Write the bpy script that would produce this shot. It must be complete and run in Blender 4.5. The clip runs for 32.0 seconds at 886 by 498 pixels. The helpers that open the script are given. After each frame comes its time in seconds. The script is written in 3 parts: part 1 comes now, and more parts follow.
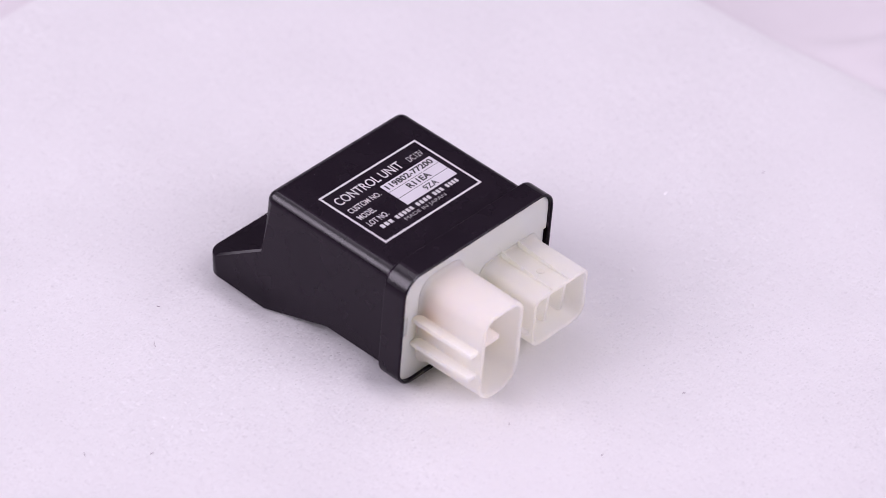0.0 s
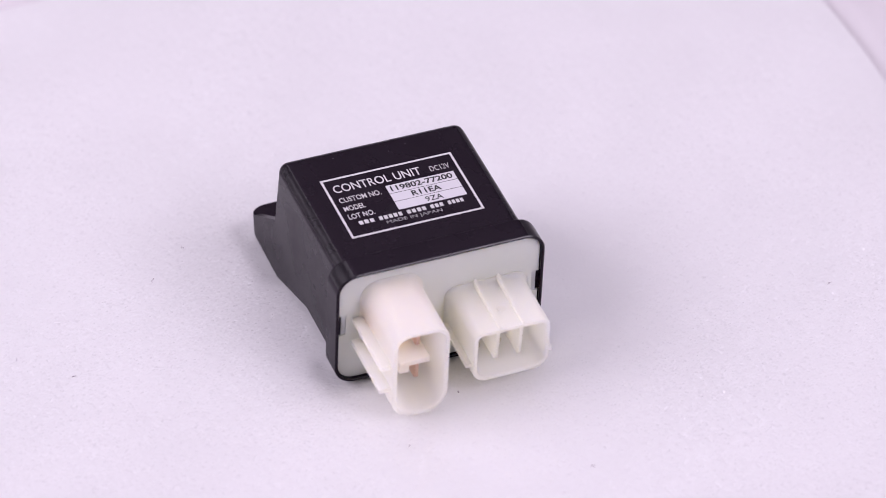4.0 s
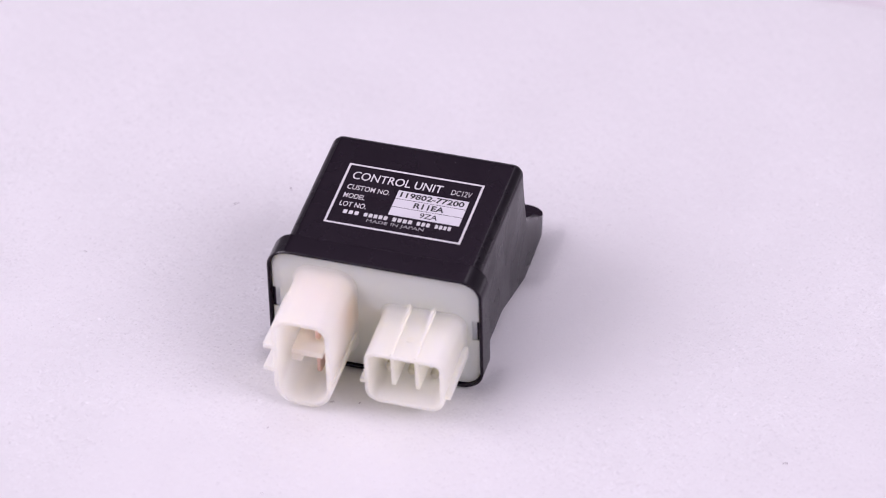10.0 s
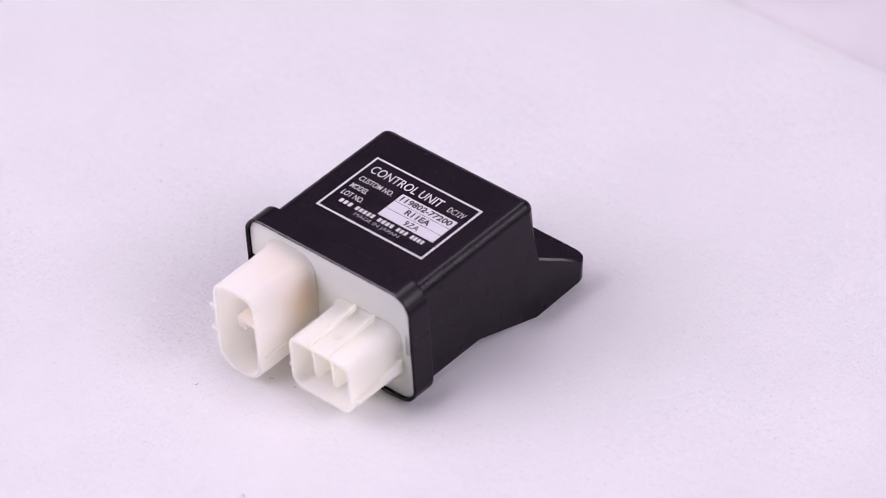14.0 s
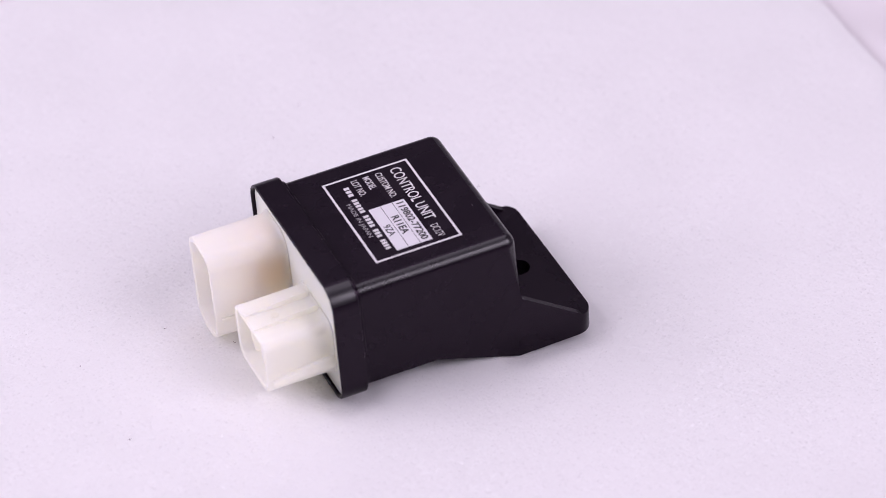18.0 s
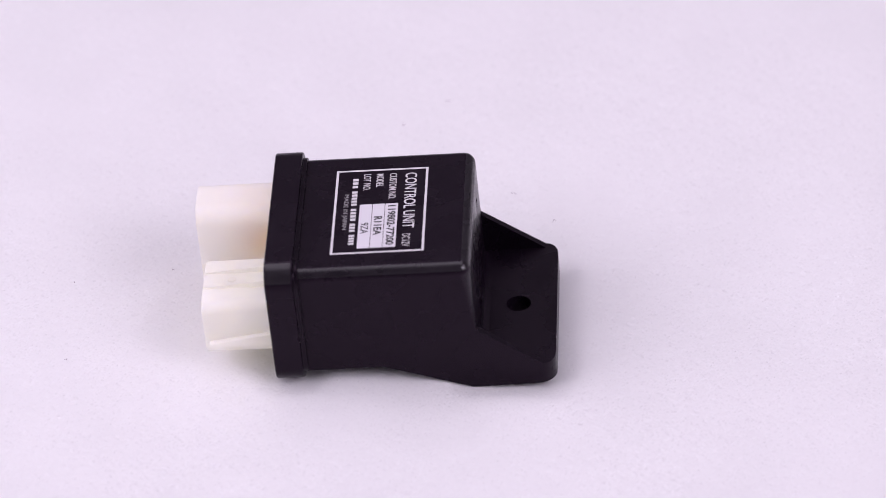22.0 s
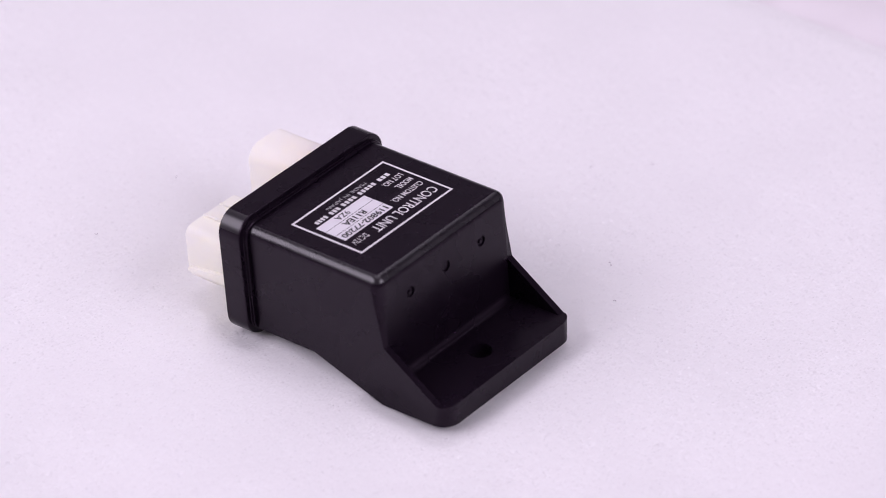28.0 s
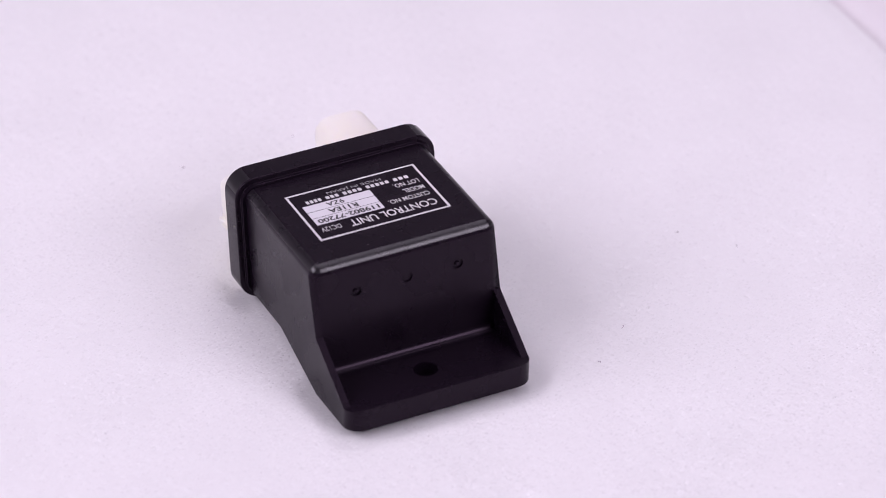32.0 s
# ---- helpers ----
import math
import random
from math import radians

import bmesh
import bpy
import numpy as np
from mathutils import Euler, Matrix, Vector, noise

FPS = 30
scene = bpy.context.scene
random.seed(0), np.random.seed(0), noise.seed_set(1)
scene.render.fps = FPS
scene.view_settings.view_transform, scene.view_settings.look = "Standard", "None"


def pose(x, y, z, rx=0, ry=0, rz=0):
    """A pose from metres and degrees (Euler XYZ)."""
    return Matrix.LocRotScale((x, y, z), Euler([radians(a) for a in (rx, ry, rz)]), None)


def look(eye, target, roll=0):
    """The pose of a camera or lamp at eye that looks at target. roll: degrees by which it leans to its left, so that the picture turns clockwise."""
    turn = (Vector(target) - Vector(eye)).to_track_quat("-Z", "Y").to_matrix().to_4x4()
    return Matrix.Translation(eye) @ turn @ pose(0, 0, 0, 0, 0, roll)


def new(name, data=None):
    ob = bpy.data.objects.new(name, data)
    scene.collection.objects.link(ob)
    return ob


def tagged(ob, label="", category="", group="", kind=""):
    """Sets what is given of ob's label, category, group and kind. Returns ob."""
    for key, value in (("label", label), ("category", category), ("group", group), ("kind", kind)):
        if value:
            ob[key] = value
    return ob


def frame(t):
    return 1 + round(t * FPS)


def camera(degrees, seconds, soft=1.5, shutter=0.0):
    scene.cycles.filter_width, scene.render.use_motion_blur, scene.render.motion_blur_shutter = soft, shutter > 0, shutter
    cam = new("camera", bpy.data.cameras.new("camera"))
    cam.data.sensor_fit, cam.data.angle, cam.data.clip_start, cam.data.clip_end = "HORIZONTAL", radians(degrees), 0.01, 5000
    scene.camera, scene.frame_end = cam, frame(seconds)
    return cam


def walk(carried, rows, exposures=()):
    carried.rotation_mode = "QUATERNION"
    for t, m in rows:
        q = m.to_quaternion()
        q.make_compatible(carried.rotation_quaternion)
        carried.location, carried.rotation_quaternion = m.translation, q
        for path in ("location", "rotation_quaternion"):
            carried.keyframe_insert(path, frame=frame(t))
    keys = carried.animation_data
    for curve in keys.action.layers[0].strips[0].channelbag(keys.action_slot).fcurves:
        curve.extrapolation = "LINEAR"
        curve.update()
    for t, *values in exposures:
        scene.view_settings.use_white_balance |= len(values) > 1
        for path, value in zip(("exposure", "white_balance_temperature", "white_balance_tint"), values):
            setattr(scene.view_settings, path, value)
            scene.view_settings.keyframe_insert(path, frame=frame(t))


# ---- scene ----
cam = camera(11.196, 32.0, soft=0.8)

# camera on its tripod: it never moves, only the turntable does
EYE = (0.0, -0.93565, 0.70956)
PAN, TILT, ROLL = 0.9044, 36.427, -0.134
VIEW = pose(*EYE, 90.0 - TILT, 0, -PAN) @ pose(0, 0, 0, 0, 0, -ROLL)
walk(cam, [(0.0, VIEW), (32.0, VIEW)])
cam.data.dof.use_dof = True
cam.data.dof.focus_distance = 1.165
cam.data.dof.aperture_fstop = 11.0

# ---- light ----
# light goes back and forth many times inside the milky sockets
scene.cycles.max_bounces = 24
scene.cycles.diffuse_bounces = 16
scene.cycles.transmission_bounces = 24
scene.cycles.transparent_max_bounces = 24
TINT = (1.0, 0.886, 1.075)
world = bpy.data.worlds.new("studio_dark")
world.use_nodes = True
world.node_tree.nodes["Background"].inputs[0].default_value = (0.9, 0.85, 0.95, 1)
world.node_tree.nodes["Background"].inputs[1].default_value = 0.05
scene.world = world
scene.view_settings.exposure = 0.0


def softbox_or_fill_lamp(eye, target, w, h, watts):
    lamp = bpy.data.lights.new("softbox_or_fill_light", "AREA")
    lamp.shape, lamp.size, lamp.size_y = "RECTANGLE", w, h
    lamp.energy, lamp.color = watts, TINT
    ob = new("softbox_or_fill_light", lamp)
    ob.matrix_world = look(eye, target)
    return ob


def bearing(az, el, dist):
    az, el = radians(az), radians(el)
    return (dist * math.cos(el) * math.cos(az), dist * math.cos(el) * math.sin(az), dist * math.sin(el))


# softboxes to the left and right
softbox_or_fill_lamp(bearing(-170, 37, 2.1), (0, 0, 0), 2.0, 1.3, 40.0)
softbox_or_fill_lamp(bearing(-33, 39, 2.1), (0, 0, 0), 1.3, 1.1, 27.0)
# added overhead fill, no such lamp known: softens shadows, lifts the nylon tops
softbox_or_fill_lamp((0.0, 0.75, 2.15), (0, 0.1, 0), 2.0, 2.0, 18.5)

# ---- materials ----


def material(name, color, rough=0.5, metal=0.0, spec=0.5):
    m = bpy.data.materials.new(name)
    m.use_nodes = True
    b = m.node_tree.nodes["Principled BSDF"]
    b.inputs["Base Color"].default_value = (*color, 1)
    b.inputs["Roughness"].default_value = rough
    b.inputs["Metallic"].default_value = metal
    b.inputs["Specular IOR Level"].default_value = spec
    return m, m.node_tree, b


def wire(tree, a, sa, b, sb):
    tree.links.new(a.outputs[sa], b.inputs[sb])


def node(tree, kind, **values):
    n = tree.nodes.new(kind)
    for key, value in values.items():
        n.inputs[key.replace("_", " ")].default_value = value
    return n


def ramp(tree, stops):
    r = tree.nodes.new("ShaderNodeValToRGB")
    e = r.color_ramp.elements
    e[0].position, e[0].color = stops[0][0], (*stops[0][1], 1)
    e[1].position, e[1].color = stops[-1][0], (*stops[-1][1], 1)
    for p, c in stops[1:-1]:
        k = e.new(p)
        k.color = (*c, 1)
    return r


def grain(tree, bsdf, scale_a, scale_b, height, strength, rough_lo=None, rough_hi=None):
    """Fine relief from two noises, and roughness that varies with the coarse one."""
    co = tree.nodes.new("ShaderNodeTexCoord")
    fine = node(tree, "ShaderNodeTexNoise", Scale=scale_a, Detail=4.0)
    coarse = node(tree, "ShaderNodeTexNoise", Scale=scale_b, Detail=3.0)
    wire(tree, co, "Object", fine, "Vector")
    wire(tree, co, "Object", coarse, "Vector")
    bump = node(tree, "ShaderNodeBump", Strength=strength, Distance=height)
    wire(tree, fine, "Fac", bump, "Height")
    wire(tree, bump, "Normal", bsdf, "Normal")
    if rough_lo is not None:
        r = node(tree, "ShaderNodeMapRange", To_Min=rough_lo, To_Max=rough_hi)
        r.inputs["From Min"].default_value, r.inputs["From Max"].default_value = 0.3, 0.7
        wire(tree, coarse, "Fac", r, "Value")
        wire(tree, r, "Result", bsdf, "Roughness")
    return fine, coarse


BLACK, tr, bs = material("black_moulded_plastic", (0.0052, 0.0030, 0.0062), 0.27, 0.0, 0.175)
bs.inputs["Specular Tint"].default_value = (1.0, 0.76, 1.0, 1)
fine, coarse = grain(tr, bs, 2600, 90, 0.000012, 0.2, 0.22, 0.33)
# corners and rims: specular raised to paint brighter highlights than the fine-textured faces
EDGE_SHEEN, tr, bs = material("edge_highlight_black", (0.0052, 0.0030, 0.0062), 0.28, 0.0, 0.56)
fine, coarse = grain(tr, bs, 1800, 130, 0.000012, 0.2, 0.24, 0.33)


def milky(name, lo, hi, rough, through_part, depth, clear=0.0, resin=None):
    """Milky plastic: light passes through thin walls as well as scattering back.
    resin: centre, radii in millimetres and colour of the painted-in glow of resin behind the wall."""
    m, tr, bs = material(name, hi, rough, 0.0, 0.28)
    fine, coarse = grain(tr, bs, 1500, 60, 0.00002, 0.2, rough - 0.06, rough + 0.08)
    tone = ramp(tr, [(0.3, lo), (0.7, hi)])
    wire(tr, coarse, "Fac", tone, "Fac")
    if resin:
        centre, radii, colour = resin
        co = tr.nodes.new("ShaderNodeTexCoord")
        off = tr.nodes.new("ShaderNodeVectorMath")
        off.operation = "SUBTRACT"
        off.inputs[1].default_value = [v * 0.001 for v in centre]
        wire(tr, co, "Object", off, 0)
        sized = tr.nodes.new("ShaderNodeVectorMath")
        sized.operation = "MULTIPLY"
        sized.inputs[1].default_value = [1000 / v for v in radii]
        wire(tr, off, "Vector", sized, 0)
        far = tr.nodes.new("ShaderNodeVectorMath")
        far.operation = "LENGTH"
        wire(tr, sized, "Vector", far, 0)
        glow = node(tr, "ShaderNodeMapRange", To_Min=1.0, To_Max=0.0)
        glow.inputs["From Min"].default_value, glow.inputs["From Max"].default_value = 0.35, 1.05
        glow.interpolation_type = "SMOOTHSTEP"
        wire(tr, far, "Value", glow, "Value")
        plain, tone = tone, tr.nodes.new("ShaderNodeMixRGB")
        wire(tr, glow, "Result", tone, "Fac")
        wire(tr, plain, "Color", tone, "Color1")
        tone.inputs["Color2"].default_value = (*colour, 1)
    wire(tr, tone, "Color", bs, "Base Color")
    thin = tr.nodes.new("ShaderNodeBsdfTranslucent")
    wire(tr, tone, "Color", thin, "Color")
    mix = tr.nodes.new("ShaderNodeMixShader")
    mix.inputs[0].default_value = through_part
    bs.inputs["Subsurface Weight"].default_value = 1.0
    bs.inputs["Subsurface Radius"].default_value = (1.0, 0.95, 0.78)
    bs.inputs["Subsurface Scale"].default_value = depth
    wire(tr, bs, "BSDF", mix, 1)
    wire(tr, thin, "BSDF", mix, 2)
    # a little light goes straight through the thin walls
    see = tr.nodes.new("ShaderNodeBsdfTransparent")
    wire(tr, tone, "Color", see, "Color")
    last = tr.nodes.new("ShaderNodeMixShader")
    last.inputs[0].default_value = clear
    wire(tr, mix, "Shader", last, 1)
    wire(tr, see, "BSDF", last, 2)
    wire(tr, last, "Shader", tr.nodes["Material Output"], "Surface")
    return m


NYLON = milky("natural_white_nylon", (0.988, 0.984, 0.930), (0.996, 0.992, 0.948), 0.48, 0.45, 0.003, 0.26)
# amber glow through the root wall is put into the colour here
ROOT_GLOW = milky("amber_glow_nylon", (0.988, 0.984, 0.930), (0.996, 0.992, 0.948), 0.48, 0.45, 0.003, 0.26, ((-12.5, -28.5, -13.5), (12.0, 11.0, 9.5), (0.97, 0.86, 0.68)))
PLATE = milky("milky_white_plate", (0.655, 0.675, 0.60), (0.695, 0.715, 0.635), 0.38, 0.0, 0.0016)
GATE = milky("smooth_white_nylon", (0.79, 0.78, 0.71), (0.81, 0.80, 0.73), 0.5, 0.15, 0.003, 0.1)

AMBER = milky("amber_resin", (0.70, 0.46, 0.18), (0.77, 0.52, 0.23), 0.35, 0.0, 0.0008)
CREAM = milky("cream_insulator", (0.975, 0.94, 0.86), (0.985, 0.955, 0.89), 0.42, 0.35, 0.003, 0.05)

COPPER, tr, bs = material("copper_blade", (0.66, 0.45, 0.37), 0.4, 1.0)
grain(tr, bs, 2000, 200, 0.00001, 0.2, 0.25, 0.4)
BRASS, tr, bs = material("tinned_brass_pin", (0.50, 0.48, 0.38), 0.32, 1.0)
grain(tr, bs, 2000, 200, 0.00001, 0.2, 0.25, 0.4)

PAINT, tr, bs = material("white_printing_ink", (0.57, 0.56, 0.57), 0.5)
grain(tr, bs, 3000, 150, 0.00001, 0.15, 0.45, 0.6)
GREYINK, tr, bs = material("thin_grey_ink", (0.30, 0.29, 0.30), 0.5)
grain(tr, bs, 3000, 150, 0.00001, 0.15, 0.45, 0.6)
STICKER, tr, bs = material("silver_white_label_film", (0.60, 0.59, 0.62), 0.38)
grain(tr, bs, 900, 60, 0.00001, 0.15, 0.33, 0.45)
DARKINK, tr, bs = material("black_label_ink", (0.012, 0.011, 0.013), 0.5)
grain(tr, bs, 3000, 150, 0.00001, 0.15, 0.45, 0.6)
LINT, tr, bs = material("grey_lint", (0.24, 0.20, 0.23), 0.8)
grain(tr, bs, 5000, 300, 0.00002, 0.3)

# closed-cell foam: every cell is a small skin facet that leans its own way, over broad soft swells
FOAM, tr, bs = material("white_foam_sheet", (0.685, 0.685, 0.685), 0.45)
bs.inputs["Subsurface Weight"].default_value = 0.55
bs.inputs["Subsurface Radius"].default_value = (1.0, 1.0, 1.0)
bs.inputs["Subsurface Scale"].default_value = 0.006
co = tr.nodes.new("ShaderNodeTexCoord")
cells = node(tr, "ShaderNodeTexVoronoi", Scale=1700.0, Randomness=1.0)
wire(tr, co, "Object", cells, "Vector")
pick = tr.nodes.new("ShaderNodeSeparateColor")
wire(tr, cells, "Color", pick, "Color")
steep = node(tr, "ShaderNodeMapRange", To_Min=0.06, To_Max=0.48)
steep.inputs["From Min"].default_value, steep.inputs["From Max"].default_value = 0.35, 1.0
wire(tr, pick, "Blue", steep, "Value")
lean = tr.nodes.new("ShaderNodeVectorMath")
lean.operation = "SUBTRACT"
lean.inputs[1].default_value = (0.5, 0.5, 0.5)
wire(tr, cells, "Color", lean, 0)
flat = tr.nodes.new("ShaderNodeVectorMath")
flat.operation = "MULTIPLY"
flat.inputs[1].default_value = (1.0, 1.0, 0.0)
wire(tr, lean, "Vector", flat, 0)
sized = tr.nodes.new("ShaderNodeVectorMath")
sized.operation = "SCALE"
wire(tr, flat, "Vector", sized, 0)
wire(tr, steep, "Result", sized, "Scale")
geo = tr.nodes.new("ShaderNodeNewGeometry")
facet = tr.nodes.new("ShaderNodeVectorMath")
facet.operation = "ADD"
wire(tr, geo, "Normal", facet, 0)
wire(tr, sized, "Vector", facet, 1)
unitv = tr.nodes.new("ShaderNodeVectorMath")
unitv.operation = "NORMALIZE"
wire(tr, facet, "Vector", unitv, 0)
wire(tr, unitv, "Vector", bs, "Normal")
# the smallest cells have a taut skin that glints
small = node(tr, "ShaderNodeTexVoronoi", Scale=2700.0, Randomness=1.0)
wire(tr, co, "Object", small, "Vector")
pick2 = tr.nodes.new("ShaderNodeSeparateColor")
wire(tr, small, "Color", pick2, "Color")
taut = node(tr, "ShaderNodeMapRange", To_Min=0.0, To_Max=0.1)
taut.inputs["From Min"].default_value, taut.inputs["From Max"].default_value = 0.6, 0.95
wire(tr, pick2, "Blue", taut, "Value")
skin = tr.nodes.new("ShaderNodeBsdfGlossy")
skin.inputs["Roughness"].default_value = 0.22
wire(tr, taut, "Result", skin, "Color")
tilt = tr.nodes.new("ShaderNodeVectorMath")
tilt.operation = "MULTIPLY_ADD"
tilt.inputs[1].default_value = (2.4, 2.4, 0.0)
lean2 = tr.nodes.new("ShaderNodeVectorMath")
lean2.operation = "SUBTRACT"
lean2.inputs[1].default_value = (0.5, 0.5, 0.5)
wire(tr, small, "Color", lean2, 0)
wire(tr, lean2, "Vector", tilt, 0)
wire(tr, geo, "Normal", tilt, 2)
tiltn = tr.nodes.new("ShaderNodeVectorMath")
tiltn.operation = "NORMALIZE"
wire(tr, tilt, "Vector", tiltn, 0)
wire(tr, tiltn, "Vector", skin, "Normal")
both = tr.nodes.new("ShaderNodeAddShader")
wire(tr, bs, "BSDF", both, 0)
wire(tr, skin, "BSDF", both, 1)
wire(tr, both, "Shader", tr.nodes["Material Output"], "Surface")
swell = node(tr, "ShaderNodeTexNoise", Scale=28.0, Detail=3.0)
wire(tr, co, "Object", swell, "Vector")
tone = ramp(tr, [(0.25, (0.68, 0.68, 0.68)), (0.75, (0.715, 0.715, 0.715))])
wire(tr, swell, "Fac", tone, "Fac")
wire(tr, tone, "Color", bs, "Base Color")
rr = node(tr, "ShaderNodeMapRange", To_Min=0.3, To_Max=0.6)
wire(tr, pick, "Red", rr, "Value")
wire(tr, rr, "Result", bs, "Roughness")

TABLE, tr, bs = material("white_laminate", (0.80, 0.76, 0.77), 0.5)
fine, coarse = grain(tr, bs, 400, 9, 0.00005, 0.2, 0.42, 0.6)
tone = ramp(tr, [(0.3, (0.78, 0.74, 0.75)), (0.7, (0.83, 0.79, 0.80))])
wire(tr, coarse, "Fac", tone, "Fac")
wire(tr, tone, "Color", bs, "Base Color")
CLOTH, tr, bs = material("off_white_cotton", (0.64, 0.61, 0.625), 0.9)
fine, coarse = grain(tr, bs, 1800, 25, 0.0001, 0.3)
tone = ramp(tr, [(0.3, (0.61, 0.585, 0.60)), (0.7, (0.66, 0.635, 0.65))])
wire(tr, coarse, "Fac", tone, "Fac")
wire(tr, tone, "Color", bs, "Base Color")
# pale so that the added room shell bounces fill light
WALL, tr, bs = material("pale_fill_wall", (0.5, 0.49, 0.5), 0.9)
fine, coarse = grain(tr, bs, 60, 2, 0.001, 0.3)
tone = ramp(tr, [(0.3, (0.47, 0.46, 0.47)), (0.7, (0.53, 0.52, 0.53))])
wire(tr, coarse, "Fac", tone, "Fac")
wire(tr, tone, "Color", bs, "Base Color")
FLOOR, tr, bs = material("dark_studio_floor", (0.10, 0.095, 0.09), 0.6)
fine, coarse = grain(tr, bs, 80, 3, 0.0005, 0.3, 0.5, 0.75)

# ---- mesh helpers ----
MM = 0.001


def finish(bm, name, mat, smooth=0.6):
    bmesh.ops.recalc_face_normals(bm, faces=bm.faces)
    me = bpy.data.meshes.new(name)
    bm.to_mesh(me)
    bm.free()
    me.materials.append(mat)
    if smooth:
        for p in me.polygons:
            p.use_smooth = True
        me.set_sharp_from_angle(angle=smooth)
    return me


def part(name, bm, mat, parent, label="", smooth=0.6):
    ob = new(name, finish(bm, name, mat, smooth))
    ob.parent = parent
    if label:
        tagged(ob, label)
    return ob


def box(bm, lo, hi, bevel=0.0, segs=2):
    """A box in millimetres, with rounded edges."""
    lo, hi = Vector(lo) * MM, Vector(hi) * MM
    r = bmesh.ops.create_cube(bm, size=1.0)
    for v in r["verts"]:
        v.co = Vector([lo[i] if v.co[i] < 0 else hi[i] for i in range(3)])
    if bevel:
        edges = list({e for v in r["verts"] for e in v.link_edges})
        bmesh.ops.bevel(bm, geom=edges, offset=bevel * MM, segments=segs, profile=0.5, affect="EDGES")


def round_rect(x0, x1, z0, z1, r, n=6, low=None):
    """Corner-rounded outline in the x-z plane, millimetres; low: the radius of the lower corners."""
    most = min((x1 - x0) / 2 - 0.01, (z1 - z0) / 2 - 0.01)
    up, lo = min(r, most), min(r if low is None else low, most)
    pts = []
    for cx, cz, a0, r in ((x1 - up, z1 - up, 0, up), (x0 + up, z1 - up, 90, up), (x0 + lo, z0 + lo, 180, lo), (x1 - lo, z0 + lo, 270, lo)):
        for k in range(n + 1):
            a = radians(a0 + 90 * k / n)
            pts.append((cx + r * math.cos(a), cz + r * math.sin(a)))
    return pts


def loft(bm, loops, cap_first=True, cap_last=True):
    """Skin over loops of equal length; each loop is (y, outline)."""
    rings = [[bm.verts.new((x * MM, y * MM, z * MM)) for x, z in pts] for y, pts in loops]
    for a, b in zip(rings, rings[1:]):
        n = len(a)
        for i in range(n):
            bm.faces.new((a[i], a[(i + 1) % n], b[(i + 1) % n], b[i]))
    if cap_first:
        bm.faces.new(rings[0])
    if cap_last:
        bm.faces.new(rings[-1])


def prism(bm, outline, x0, x1):
    """A side outline of (y, z) pulled out along x."""
    a = [bm.verts.new((x0 * MM, y * MM, z * MM)) for y, z in outline]
    b = [bm.verts.new((x1 * MM, y * MM, z * MM)) for y, z in outline]
    n = len(a)
    for i in range(n):
        bm.faces.new((a[i], a[(i + 1) % n], b[(i + 1) % n], b[i]))
    bm.faces.new(a)
    bm.faces.new(b)


def edges_at(bm, test):
    return [e for e in bm.edges if all(test(v.co / MM) for v in e.verts)]


def cut(me, tools):
    """Takes tool meshes away from a mesh and gives the result as a new mesh."""
    base = new("cut_base", me)
    made = []
    for k, tool in enumerate(tools):
        t = new("cut_tool", tool)
        made.append(t)
        mod = base.modifiers.new("cut", "BOOLEAN")
        mod.operation, mod.object, mod.solver = "DIFFERENCE", t, "EXACT"
    dg = bpy.context.evaluated_depsgraph_get()
    out = bpy.data.meshes.new_from_object(base.evaluated_get(dg))
    for o in (base, *made):
        bpy.data.objects.remove(o)
    return out


def turned(theta, sx, sy):
    return pose(sx * MM, sy * MM, 0, 0, 0, theta)


# ---- the turntable's turning: seconds, degrees, and its small run-out in millimetres ----
TURN = (
    (0, 0.00, -0.01, 0.17),
    (1, -6.43, 0.19, 0.12),
    (2, -12.54, 0.26, 0.12),
    (3, -19.29, -0.25, 0.27),
    (6, -37.91, -0.94, 0.12),
    (7, -44.29, -0.55, 0.08),
    (8, -50.72, -0.29, 0.11),
    (9, -57.14, -0.03, 0.05),
    (10, -63.43, 0.19, -0.11),
    (11, -69.78, 0.41, -0.04),
    (12, -75.91, 0.44, 0.08),
    (13, -82.42, 0.57, -0.14),
    (14, -88.89, 0.17, -0.10),
    (16.5, -104.12, 0.34, -0.18),
    (17, -107.37, 0.26, -0.23),
    (18, -113.96, 0.11, -0.14),
    (19, -120.22, -0.61, -0.14),
    (20, -126.73, -0.69, -0.18),
    (21, -133.03, -0.42, -0.13),
    (22, -139.37, -0.61, -0.06),
    (23, -145.80, -0.12, -0.05),
    (24, -151.79, -0.30, -0.04),
    (25, -158.06, 0.29, 0.16),
    (25.5, -161.22, 0.09, 0.01),
    (28, -177.04, 0.42, 0.03),
    (29, -183.55, -0.02, 0.02),
    (30, -190.17, 0.34, 0.02),
    (31, -196.38, 0.45, 0.06),
    (32, -202.81, 0.35, 0.14),
)

# seat of the unit on the foam when the table stands at zero
SEAT = Matrix(((0.686545, -0.724262, 0.064028, 0.003885), (0.727085, 0.684109, -0.057818, 0.003297), (-0.001927, 0.086248, 0.996272, 0.035061), (0, 0, 0, 1)))


def spun(theta_row):
    t, a, sx, sy = theta_row
    return turned(a, sx, sy)


# ---- structure ----
def sheet_box(name, lo, hi, mat, label, kind="structure", category=""):
    bm = bmesh.new()
    box(bm, [v / MM for v in lo], [v / MM for v in hi])
    ob = new(name, finish(bm, name, mat, 0))
    return tagged(ob, label, category, "", kind)


